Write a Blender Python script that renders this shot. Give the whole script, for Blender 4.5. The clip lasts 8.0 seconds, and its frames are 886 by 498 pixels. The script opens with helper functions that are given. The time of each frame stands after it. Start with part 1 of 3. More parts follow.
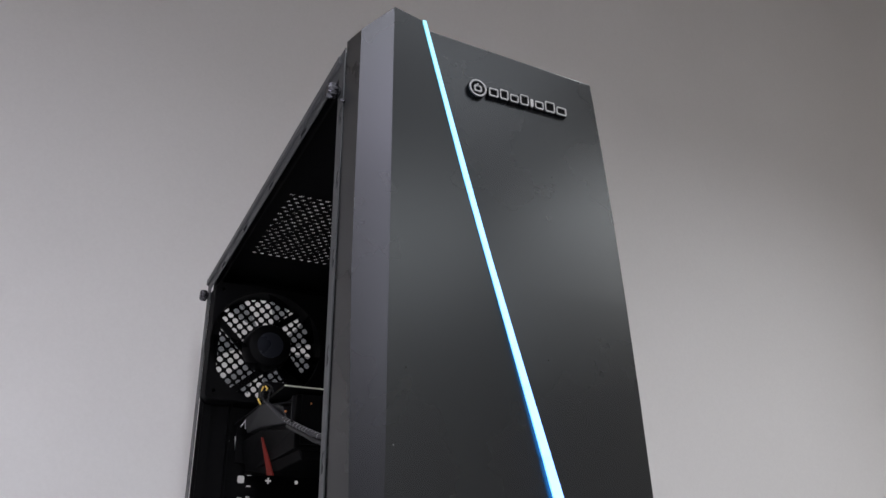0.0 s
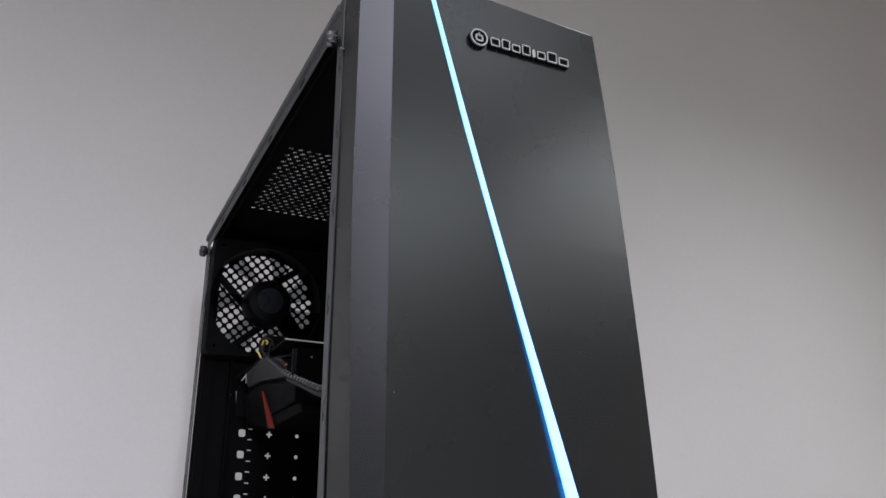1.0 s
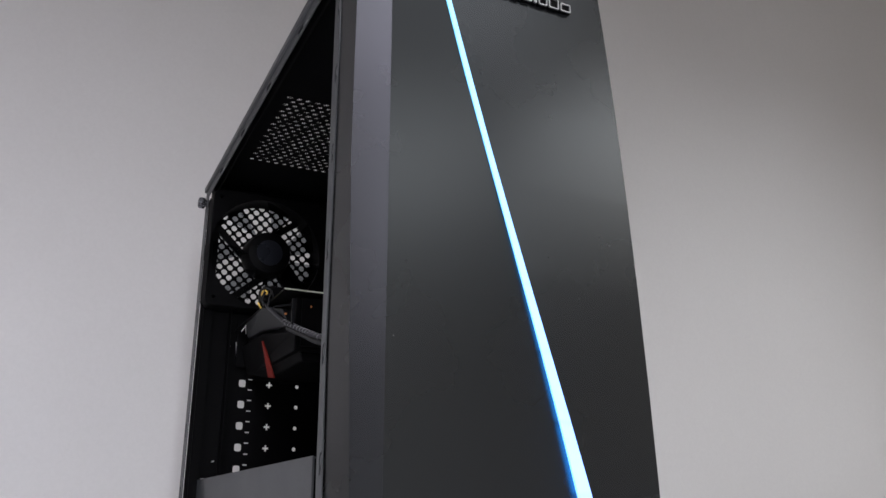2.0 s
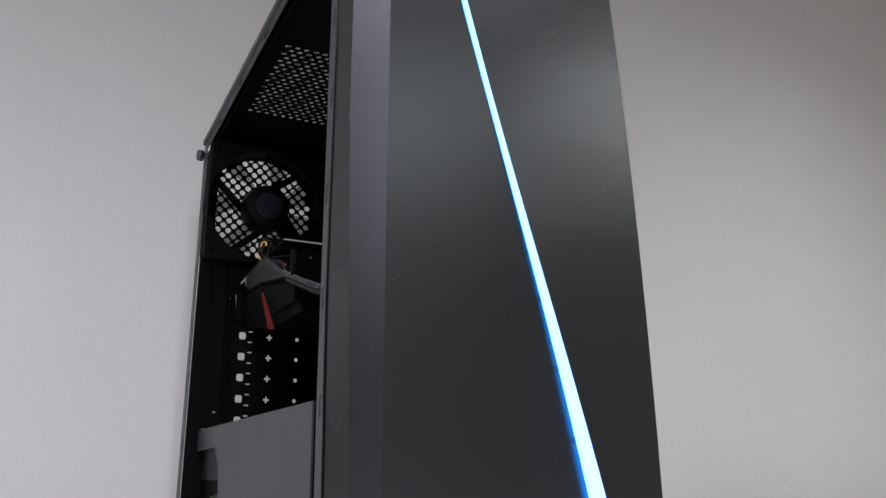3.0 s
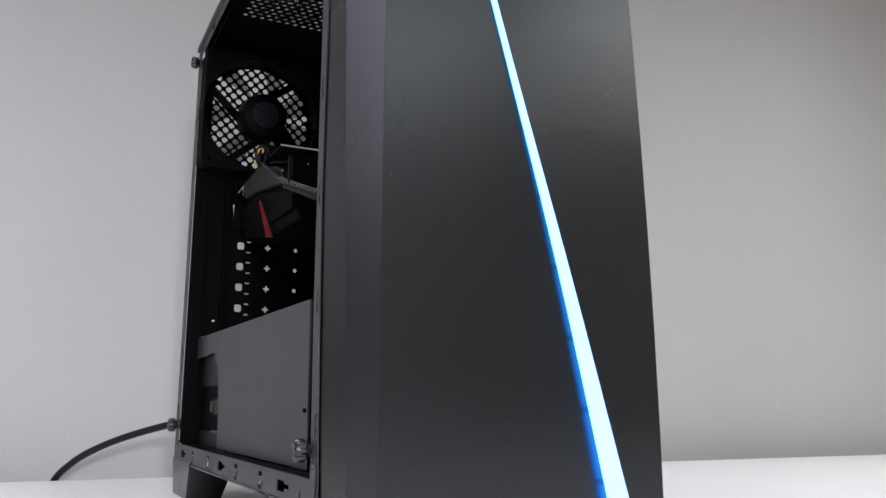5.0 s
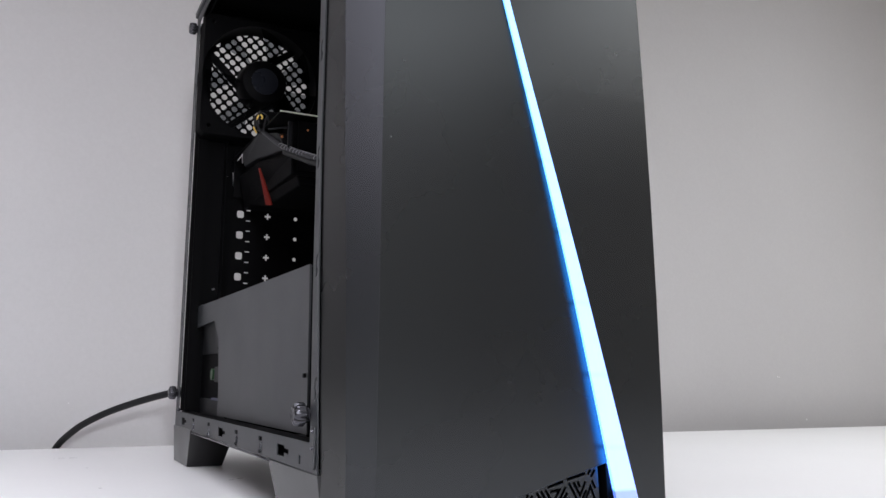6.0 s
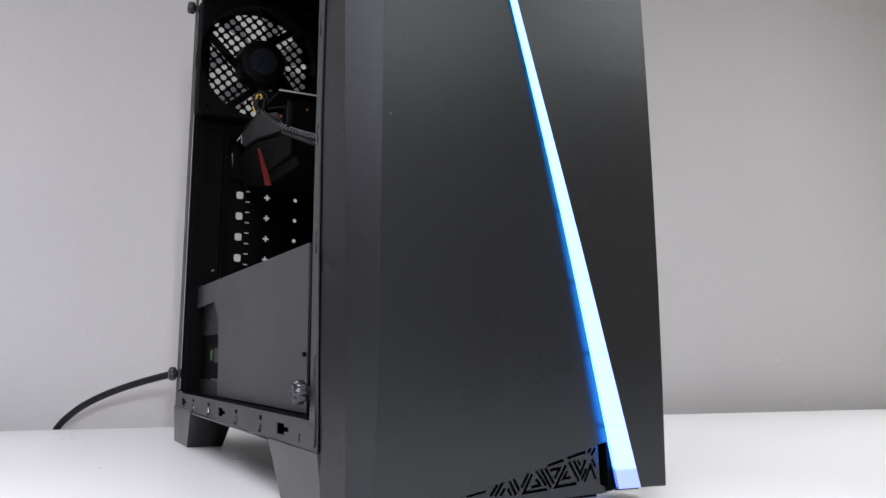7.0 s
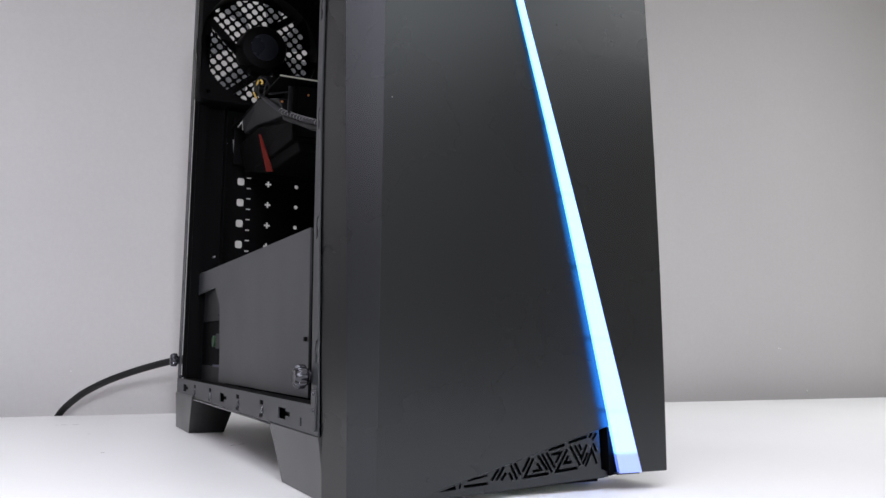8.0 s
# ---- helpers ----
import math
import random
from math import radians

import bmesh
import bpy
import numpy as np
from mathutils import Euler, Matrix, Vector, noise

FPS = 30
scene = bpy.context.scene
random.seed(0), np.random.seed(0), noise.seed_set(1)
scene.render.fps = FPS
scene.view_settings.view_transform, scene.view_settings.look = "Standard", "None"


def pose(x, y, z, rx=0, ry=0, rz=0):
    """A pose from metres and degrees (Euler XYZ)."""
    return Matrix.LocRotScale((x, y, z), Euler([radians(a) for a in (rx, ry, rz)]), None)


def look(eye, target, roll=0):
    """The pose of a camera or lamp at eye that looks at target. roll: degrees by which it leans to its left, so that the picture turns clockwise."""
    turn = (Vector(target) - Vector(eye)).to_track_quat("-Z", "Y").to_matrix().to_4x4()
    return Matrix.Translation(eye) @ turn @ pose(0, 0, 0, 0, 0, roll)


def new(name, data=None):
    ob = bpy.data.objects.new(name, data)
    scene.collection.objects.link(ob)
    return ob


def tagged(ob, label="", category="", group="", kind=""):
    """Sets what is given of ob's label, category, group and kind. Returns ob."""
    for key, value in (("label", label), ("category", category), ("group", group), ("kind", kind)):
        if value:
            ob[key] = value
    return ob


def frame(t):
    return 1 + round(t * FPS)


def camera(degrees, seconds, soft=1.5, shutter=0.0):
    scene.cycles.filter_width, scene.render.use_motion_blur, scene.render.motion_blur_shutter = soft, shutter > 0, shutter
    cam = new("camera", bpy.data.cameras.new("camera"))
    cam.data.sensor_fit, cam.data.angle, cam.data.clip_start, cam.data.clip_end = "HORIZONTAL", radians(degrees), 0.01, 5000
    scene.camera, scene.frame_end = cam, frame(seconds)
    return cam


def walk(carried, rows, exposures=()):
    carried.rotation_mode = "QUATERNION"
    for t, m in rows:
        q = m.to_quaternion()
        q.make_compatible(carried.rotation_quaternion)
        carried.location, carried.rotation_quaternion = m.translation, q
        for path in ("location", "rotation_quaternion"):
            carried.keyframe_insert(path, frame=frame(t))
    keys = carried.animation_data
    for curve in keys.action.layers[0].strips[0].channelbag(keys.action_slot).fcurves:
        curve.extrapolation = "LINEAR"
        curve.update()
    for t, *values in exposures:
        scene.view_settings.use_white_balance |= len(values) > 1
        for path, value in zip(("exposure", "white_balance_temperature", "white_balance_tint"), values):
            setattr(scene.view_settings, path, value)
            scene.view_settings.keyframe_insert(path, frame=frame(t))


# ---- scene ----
cam = camera(55.92, 8.0)
PATH = [
    (0, (-0.1350, -0.3776, 0.1127), (0.1909, 0.2825, 0.4258), -0.35),
    (0.5, (-0.1343, -0.3751, 0.1098), (0.1941, 0.2898, 0.4100), -0.30),
    (1, (-0.1336, -0.3730, 0.1061), (0.1984, 0.2983, 0.3875), -0.23),
    (1.5, (-0.1331, -0.3714, 0.1022), (0.2023, 0.3054, 0.3657), -0.14),
    (3, (-0.1302, -0.3652, 0.0902), (0.2127, 0.3256, 0.3027), 0.07),
    (3.5, (-0.1291, -0.3634, 0.0861), (0.2159, 0.3316, 0.2810), 0.15),
    (4, (-0.1279, -0.3618, 0.0826), (0.2189, 0.3368, 0.2606), 0.23),
    (4.5, (-0.1268, -0.3600, 0.0791), (0.2217, 0.3416, 0.2410), 0.30),
    (5, (-0.1256, -0.3578, 0.0758), (0.2245, 0.3466, 0.2214), 0.37),
    (6.5, (-0.1224, -0.3519, 0.0697), (0.2293, 0.3576, 0.1832), 0.52),
    (7, (-0.1219, -0.3508, 0.0682), (0.2302, 0.3595, 0.1756), 0.54),
    (7.5, (-0.1219, -0.3500, 0.0670), (0.2297, 0.3613, 0.1692), 0.56),
    (8, (-0.1215, -0.3498, 0.0660), (0.2302, 0.3621, 0.1632), 0.60),
]
walk(cam, [(t, look(eye, target, roll)) for t, eye, target, roll in PATH])

# ---- light ----
world = bpy.data.worlds.new("room_air")
world.use_nodes = True
world.node_tree.nodes["Background"].inputs[0].default_value = (0.5, 0.5, 0.52, 1)
world.node_tree.nodes["Background"].inputs[1].default_value = 0.02
scene.world = world
scene.view_settings.exposure = -0.05


def area(name, eye, target, w, h, watts, colour, spread):
    lamp = bpy.data.lights.new(name, "AREA")
    lamp.shape, lamp.size, lamp.size_y = "RECTANGLE", w, h
    lamp.energy, lamp.color, lamp.spread = watts, colour, radians(spread)
    ob = new(name, lamp)
    ob.matrix_world = look(eye, target)
    return ob


COOL = (0.940, 0.965, 1.0)
BLUISH = (0.915, 0.925, 1.0)
WARM = (1.0, 0.83, 0.60)
# unseen lights: downlights over the desk, a gridded softbox before it, the room's ceiling lights and an added left
# fill, which glint on the satin front
area("overhead_light_left", (-0.60, -0.52, 1.15), (-0.58, -0.42, 0.0), 1.0, 0.5, 6.75, BLUISH, 104)
area("overhead_light_wall_left", (-0.60, 0.15, 1.30), (-0.60, 0.15, 0.0), 0.9, 0.4, 2.38, BLUISH, 90)
area("overhead_light_wall_right", (1.00, 0.10, 1.35), (1.00, 0.10, 0.0), 0.7, 0.4, 3.9, COOL, 90)
area("overhead_light_middle", (0.20, -0.30, 1.60), (0.20, -0.20, 0.0), 0.9, 0.4, 1.8, BLUISH, 80)
area("softbox", (-0.31, -1.90, 0.38), (-0.10, 0.60, 0.04), 0.14, 0.14, 0.80, BLUISH, 40)
area("ceiling_panel_right", (2.05, -2.05, 1.92), (2.05, -2.05, 0.0), 0.8, 0.5, 16.0, COOL, 138)
area("ceiling_panel_corner", (2.60, -2.40, 1.90), (2.30, -2.10, 0.0), 0.5, 0.5, 3.3, COOL, 150)
area("ceiling_panel_middle", (1.45, -3.55, 1.92), (1.45, -3.55, 0.0), 1.2, 1.2, 38.0, COOL, 150)
# unseen fill added to brighten the top of the front by reflection
area("front_top_fill", (0.86, -1.46, 1.92), (0.86, -1.46, 0.0), 0.8, 0.6, 3.5, (0.90, 0.93, 1.0), 138)
area("ceiling_panel_left", (-1.25, -1.95, 1.92), (-1.25, -1.95, 0.0), 0.8, 0.5, 19.0, (0.86, 0.79, 1.0), 138)
# two unseen warm fills, added to tint the upper wall
area("warm_fill", (2.50, -1.50, 1.90), (2.20, -1.20, 0.0), 0.5, 0.5, 6.0, WARM, 150)
area("warm_fill", (-1.60, -1.10, 1.90), (-1.30, -0.80, 0.0), 0.5, 0.5, 1.6, WARM, 150)
# fill added at the left to brighten the chamfer; the wall has no opening
area("chamfer_fill", (-1.86, -2.50, 1.40), (0.0, -0.4, 0.25), 1.1, 0.90, 7.2, (0.88, 0.85, 1.0), 120)

DESK = -0.003


# ---- materials ----
def material(name, base, rough=0.5, metal=0.0, grain=0.06, grain_scale=900.0, blotch=0.05, blotch_scale=14.0, bump=0.05, specular=0.5, tint=(1, 1, 1), wear=0.12):
    m = bpy.data.materials.new(name)
    m.use_nodes = True
    nt = m.node_tree
    n, link = nt.nodes, nt.links.new
    b = n["Principled BSDF"]
    co = n.new("ShaderNodeTexCoord")
    fine, broad = n.new("ShaderNodeTexNoise"), n.new("ShaderNodeTexNoise")
    fine.inputs["Scale"].default_value, fine.inputs["Detail"].default_value = grain_scale, 3
    broad.inputs["Scale"].default_value, broad.inputs["Detail"].default_value = blotch_scale, 5
    link(co.outputs["Object"], fine.inputs["Vector"])
    link(co.outputs["Object"], broad.inputs["Vector"])

    def spread(src, amount):
        r = n.new("ShaderNodeMapRange")
        r.inputs["From Min"].default_value, r.inputs["From Max"].default_value = 0.25, 0.75
        r.inputs["To Min"].default_value, r.inputs["To Max"].default_value = 1 - amount, 1 + amount
        link(src, r.inputs["Value"])
        return r.outputs["Result"]

    mul = n.new("ShaderNodeMath")
    mul.operation = "MULTIPLY"
    link(spread(fine.outputs[0], grain), mul.inputs[0])
    link(spread(broad.outputs[0], blotch), mul.inputs[1])
    col = n.new("ShaderNodeVectorMath")
    col.operation = "SCALE"
    col.inputs[0].default_value = base
    link(mul.outputs[0], col.inputs["Scale"])
    link(col.outputs[0], b.inputs["Base Color"])
    rr = n.new("ShaderNodeMath")
    rr.operation = "MULTIPLY"
    rr.inputs[1].default_value = rough
    link(spread(broad.outputs[0], wear), rr.inputs[0])
    link(rr.outputs[0], b.inputs["Roughness"])
    b.inputs["Metallic"].default_value = metal
    b.inputs["Specular IOR Level"].default_value = specular
    b.inputs["Specular Tint"].default_value = (*tint, 1)
    if bump:
        bp = n.new("ShaderNodeBump")
        bp.inputs["Strength"].default_value, bp.inputs["Distance"].default_value = bump, 0.0004
        link(fine.outputs[0], bp.inputs["Height"])
        link(bp.outputs[0], b.inputs["Normal"])
    return m


def glow(name, colours, z0, z1, pitch, first, strength, joint, low_end, fade=None):
    """A lit diffuser: colour stops up its height, dimmer at the joints of its segments, at its closed lower end and, with fade, across its depth."""
    m = bpy.data.materials.new(name)
    m.use_nodes = True
    nt = m.node_tree
    n, link = nt.nodes, nt.links.new
    b = n["Principled BSDF"]
    b.inputs["Base Color"].default_value = (0.30, 0.32, 0.34, 1)
    b.inputs["Roughness"].default_value = 0.35
    geo, sep, mr, ramp = n.new("ShaderNodeNewGeometry"), n.new("ShaderNodeSeparateXYZ"), n.new("ShaderNodeMapRange"), n.new("ShaderNodeValToRGB")
    link(geo.outputs["Position"], sep.inputs[0])
    mr.inputs["From Min"].default_value, mr.inputs["From Max"].default_value = z0, z1
    link(sep.outputs["Z"], mr.inputs["Value"])
    link(mr.outputs["Result"], ramp.inputs["Fac"])
    e = ramp.color_ramp.elements
    while len(e) < len(colours):
        e.new(0.5)
    for k, (at, col) in enumerate(colours):
        e[k].position = at
        e[k].color = (*col, 1)

    def calc(op, x, y):
        q = n.new("ShaderNodeMath")
        q.operation = op
        for i, val in enumerate((x, y)):
            if isinstance(val, float):
                q.inputs[i].default_value = val
            else:
                link(val, q.inputs[i])
        return q.outputs[0]

    z = sep.outputs["Z"]
    away = calc("PINGPONG", calc("SUBTRACT", z, first), pitch / 2)
    soft = n.new("ShaderNodeMapRange")
    soft.inputs["From Min"].default_value, soft.inputs["From Max"].default_value = 0.0003, 0.0022
    soft.inputs["To Min"].default_value, soft.inputs["To Max"].default_value = joint, 1.0
    link(away, soft.inputs["Value"])
    end = n.new("ShaderNodeMapRange")
    end.inputs["From Min"].default_value, end.inputs["From Max"].default_value = 0.0145, 0.0165
    end.inputs["To Min"].default_value, end.inputs["To Max"].default_value = low_end, 1.0
    link(z, end.inputs["Value"])
    power = calc("MULTIPLY", calc("MULTIPLY", soft.outputs["Result"], end.outputs["Result"]), strength)
    if fade:
        uv, across, depth = n.new("ShaderNodeUVMap"), n.new("ShaderNodeSeparateXYZ"), n.new("ShaderNodeValToRGB")
        uv.uv_map = "depth"
        link(uv.outputs[0], across.inputs[0])
        link(across.outputs["X"], depth.inputs["Fac"])
        e = depth.color_ramp.elements
        while len(e) < len(fade):
            e.new(0.5)
        for k, (at, level) in enumerate(fade):
            e[k].position = at
            e[k].color = (level, level, level, 1)
        power = calc("MULTIPLY", power, depth.outputs[0])
    link(ramp.outputs[0], b.inputs["Emission Color"])
    link(power, b.inputs["Emission Strength"])
    return m


M_WALL = material("wall_paint", (0.60, 0.592, 0.592), 0.75, grain=0.02, grain_scale=260, blotch=0.025, blotch_scale=3.0, bump=0.12)
M_ROOM = material("room_paint", (0.40, 0.37, 0.33), 0.8, blotch_scale=2.0)
M_CARPET = material("dark_carpet", (0.09, 0.09, 0.10), 0.95, grain=0.25, grain_scale=400)
M_DESK = material("white_laminate", (0.86, 0.86, 0.86), 0.38, grain=0.015, grain_scale=500, blotch=0.02, blotch_scale=6, bump=0.03)
M_EDGE = material("grey_edge_band", (0.45, 0.45, 0.46), 0.5)
M_PANEL = material("satin_black_front", (0.0052, 0.0057, 0.0064), 0.275, metal=0.0, grain=0.10, grain_scale=1800, blotch=0.06, blotch_scale=9, bump=0.004, wear=0.04, specular=0.62, tint=(0.94, 0.99, 1.02))
M_CHASSIS = material("black_powder_coat", (0.0275, 0.0298, 0.0328), 0.45, grain=0.14, grain_scale=1500, blotch=0.08, blotch_scale=12, bump=0.18)
M_FLANK = material("matt_black_flank", (0.0060, 0.0067, 0.0072), 0.28, grain=0.12, grain_scale=1600, blotch=0.07, blotch_scale=10, bump=0.05, specular=1.0)
M_FOOT = material("black_foot_plastic", (0.0050, 0.0054, 0.0060), 0.30, grain=0.1, grain_scale=1400, blotch=0.08, blotch_scale=20, bump=0.04, specular=0.55)
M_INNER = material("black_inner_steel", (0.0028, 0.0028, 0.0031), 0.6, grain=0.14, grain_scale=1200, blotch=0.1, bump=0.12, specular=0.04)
M_PLASTIC = material("black_plastic", (0.0028, 0.0028, 0.0031), 0.5, grain=0.1, grain_scale=1300, blotch=0.08, bump=0.1, specular=0.06)
M_HUB = material("dark_hub_sticker", (0.012, 0.014, 0.02), 0.3, blotch_scale=40)
M_CARD = material("grey_card_shroud", (0.0065, 0.0070, 0.0082), 0.5, grain=0.1, grain_scale=1400, blotch=0.08, specular=0.25)
M_RED = material("red_accent", (0.125, 0.007, 0.003), 0.55, blotch_scale=60, specular=0.2)
M_STEEL = material("bare_steel", (0.80, 0.80, 0.78), 0.45, metal=1.0, blotch_scale=60)
M_SCREW = material("dark_nickel_screw", (0.075, 0.075, 0.084), 0.24, metal=1.0, blotch_scale=90)
M_GOLD = material("yellow_sleeve", (0.75, 0.50, 0.10), 0.3, metal=0.2, blotch_scale=90)
M_SLEEVE = material("braided_sleeve", (0.012, 0.012, 0.016), 0.5, grain=0.9, grain_scale=900, blotch=0.2, blotch_scale=200, bump=0.5)
M_COPPER = material("copper_winding", (0.55, 0.20, 0.06), 0.4, metal=0.5)
M_CORD = material("black_rubber_cord", (0.010, 0.010, 0.011), 0.5, blotch_scale=30, specular=0.25)
M_SILVER = material("brushed_silver", (0.42, 0.42, 0.43), 0.40, metal=1.0, blotch_scale=80)
M_PCB = material("pale_board_edge", (0.62, 0.64, 0.52), 0.5, blotch_scale=90)
M_BOARD = material("black_circuit_board", (0.010, 0.011, 0.011), 0.5, grain=0.2, grain_scale=300)
M_GREEN = material("green_coil", (0.008, 0.042, 0.011), 0.4, blotch_scale=90)
M_BLUE = material("blue_insulator", (0.012, 0.016, 0.075), 0.4, blotch_scale=90)
M_SPECK = material("pale_scuff", (0.85, 0.85, 0.84), 0.6)
M_PENCIL = material("grey_scuff", (0.42, 0.42, 0.42), 0.7)
M_LED = glow("lit_diffuser", [(0.0, (0.036, 0.066, 0.28)), (0.35, (0.036, 0.090, 0.26)), (0.70, (0.032, 0.100, 0.20)), (1.0, (0.024, 0.085, 0.105))], 0.0, 0.44, 0.0365, 0.0368, 12.0, 0.88, 0.38)
M_LED_EDGE = glow("lit_diffuser_edge", [(0.0, (0.024, 0.22, 0.95)), (0.30, (0.014, 0.19, 0.62)), (0.60, (0.006, 0.08, 0.15)), (1.0, (0.003, 0.03, 0.04))], 0.0, 0.44, 0.0365, 0.0368, 20.0, 0.45, 0.04, fade=((0.0, 1.0), (0.30, 1.0), (0.60, 0.60), (0.85, 0.32), (1.0, 0.16)))
M_FAINT = material("faint_speck", (0.10, 0.10, 0.10), 0.6)

M_SMOKE = bpy.data.materials.new("smoked_blade")
M_SMOKE.use_nodes = True
_n = M_SMOKE.node_tree.nodes
_t, _mx = _n.new("ShaderNodeBsdfTransparent"), _n.new("ShaderNodeMixShader")
_t.inputs[0].default_value = (0.36, 0.38, 0.40, 1)
_n["Principled BSDF"].inputs["Base Color"].default_value = (0.012, 0.012, 0.014, 1)
_n["Principled BSDF"].inputs["Roughness"].default_value = 0.35
_mx.inputs[0].default_value = 0.14
M_SMOKE.node_tree.links.new(_t.outputs[0], _mx.inputs[1])
M_SMOKE.node_tree.links.new(_n["Principled BSDF"].outputs[0], _mx.inputs[2])
M_SMOKE.node_tree.links.new(_mx.outputs[0], _n["Material Output"].inputs["Surface"])


# ---- building helpers ----
def part(name, shape, mat, parent=None, label=""):
    """Links a bmesh or mesh as one object, under a thing if one is given."""
    if isinstance(shape, bmesh.types.BMesh):
        me = bpy.data.meshes.new(name)
        bmesh.ops.recalc_face_normals(shape, faces=shape.faces)
        shape.to_mesh(me)
        shape.free()
    else:
        me = shape
    me.materials.clear()
    me.materials.append(mat)
    ob = new(name, me)
    if parent is not None:
        ob.parent = parent
        ob.matrix_parent_inverse = parent.matrix_basis.inverted()
    return tagged(ob, label) if label else ob


def thing(name, at, label, category, group="", kind=""):
    ob = new(name)
    ob.empty_display_size = 0.02
    ob.matrix_basis = Matrix.Translation(at)
    return tagged(ob, label, category, group, kind)


def bevelled(bm, width, seg=2, angle=25):
    if width > 0:
        sharp = [e for e in bm.edges if len(e.link_faces) == 2 and e.calc_face_angle(0) > radians(angle)]
        bmesh.ops.bevel(bm, geom=sharp, offset=width, segments=seg, affect="EDGES", profile=0.5, clamp_overlap=True)
    return bm


def box(x0, x1, y0, y1, z0, z1, bevel=0.0, bm=None):
    bm = bm or bmesh.new()
    v = [bm.verts.new((x, y, z)) for x in (x0, x1) for y in (y0, y1) for z in (z0, z1)]
    for f in ((0, 1, 3, 2), (4, 6, 7, 5), (0, 4, 5, 1), (2, 3, 7, 6), (0, 2, 6, 4), (1, 5, 7, 3)):
        bm.faces.new([v[i] for i in f])
    bmesh.ops.recalc_face_normals(bm, faces=bm.faces)
    return bevelled(bm, bevel)


def hull(front, back, bevel=0.0, bm=None):
    """A solid between two outlines with the same number of corners."""
    bm = bm or bmesh.new()
    a = [bm.verts.new(p) for p in front]
    b = [bm.verts.new(p) for p in back]
    bm.faces.new(a)
    bm.faces.new(b[::-1])
    k = len(a)
    for i in range(k):
        bm.faces.new((a[i], b[i], b[(i + 1) % k], a[(i + 1) % k]))
    bmesh.ops.recalc_face_normals(bm, faces=bm.faces)
    return bevelled(bm, bevel)


def cylinder(a, b, r0, r1=None, seg=24, bevel=0.0, bm=None):
    bm = bm or bmesh.new()
    r1 = r0 if r1 is None else r1
    a, b = Vector(a), Vector(b)
    m = Matrix.Translation((a + b) / 2) @ (b - a).to_track_quat("Z", "Y").to_matrix().to_4x4()
    bmesh.ops.create_cone(bm, cap_ends=True, segments=seg, radius1=r0, radius2=r1, depth=(b - a).length, matrix=m)
    return bevelled(bm, bevel, angle=50)


def tube(points, r, seg=12, steps=10):
    """A round tube along a smooth line through the points."""
    p = [Vector(q) for q in points]
    p = [2 * p[0] - p[1]] + p + [2 * p[-1] - p[-2]]
    line = []
    for i in range(1, len(p) - 2):
        for s in range(steps):
            t = s / steps
            a, b, c, d = p[i - 1:i + 3]
            line.append(0.5 * (2 * b + (c - a) * t + (2 * a - 5 * b + 4 * c - d) * t * t + (3 * b - 3 * c + d - a) * t ** 3))
    line.append(p[-2])
    bm = bmesh.new()
    rings = []
    up = Vector((0.1, 0.2, 1))
    for i, q in enumerate(line):
        d = (line[min(i + 1, len(line) - 1)] - line[max(i - 1, 0)]).normalized()
        u = d.cross(up).normalized()
        w = u.cross(d)
        rings.append([bm.verts.new(q + r * (math.cos(a) * u + math.sin(a) * w)) for a in (2 * math.pi * k / seg for k in range(seg))])
    for a, b in zip(rings, rings[1:]):
        for k in range(seg):
            bm.faces.new((a[k], a[(k + 1) % seg], b[(k + 1) % seg], b[k]))
    bm.faces.new(rings[0][::-1])
    bm.faces.new(rings[-1])
    for f in bm.faces:
        f.smooth = True
    return bm


def plate(outline, holes, thick, m, bevel=0.0):
    """A sheet with holes: 2D outlines, filled and thickened, then laid by the matrix m."""
    cu = bpy.data.curves.new("sheet", "CURVE")
    cu.dimensions, cu.fill_mode, cu.extrude, cu.bevel_depth, cu.bevel_resolution = "2D", "BOTH", thick / 2 - bevel, bevel, 1
    for loop in [outline] + list(holes):
        s = cu.splines.new("POLY")
        s.points.add(len(loop) - 1)
        for pt, (x, y) in zip(s.points, loop):
            pt.co = (x, y, 0, 1)
        s.use_cyclic_u = True
    ob = new("sheet", cu)
    me = bpy.data.meshes.new_from_object(ob.evaluated_get(bpy.context.evaluated_depsgraph_get()))
    bpy.data.objects.remove(ob)
    bpy.data.curves.remove(cu)
    me.transform(m)
    return me


# sheets that stand across y (u = x, v = z), across x (u = y, v = z) and lie flat (u = x, v = y)
def across_y(y):
    return Matrix(((1, 0, 0, 0), (0, 0, -1, y), (0, 1, 0, 0), (0, 0, 0, 1)))


def across_x(x):
    return Matrix(((0, 0, 1, x), (1, 0, 0, 0), (0, 1, 0, 0), (0, 0, 0, 1)))


def rect(u0, u1, v0, v1):
    return [(u0, v0), (u1, v0), (u1, v1), (u0, v1)]


def round_rect(u, v, w, h, r, turn=0.0, n=3):
    pts = []
    for cx, cy, a0 in ((1, 1, 0), (-1, 1, 90), (-1, -1, 180), (1, -1, 270)):
        for k in range(n + 1):
            a = radians(a0 + 90 * k / n)
            pts.append((cx * (w / 2 - r) + r * math.cos(a), cy * (h / 2 - r) + r * math.sin(a)))
    c, s = math.cos(turn), math.sin(turn)
    return [(u + c * x - s * y, v + s * x + c * y) for x, y in pts]


def disc(u, v, r, n=10):
    return [(u + r * math.cos(2 * math.pi * k / n), v + r * math.sin(2 * math.pi * k / n)) for k in range(n)]


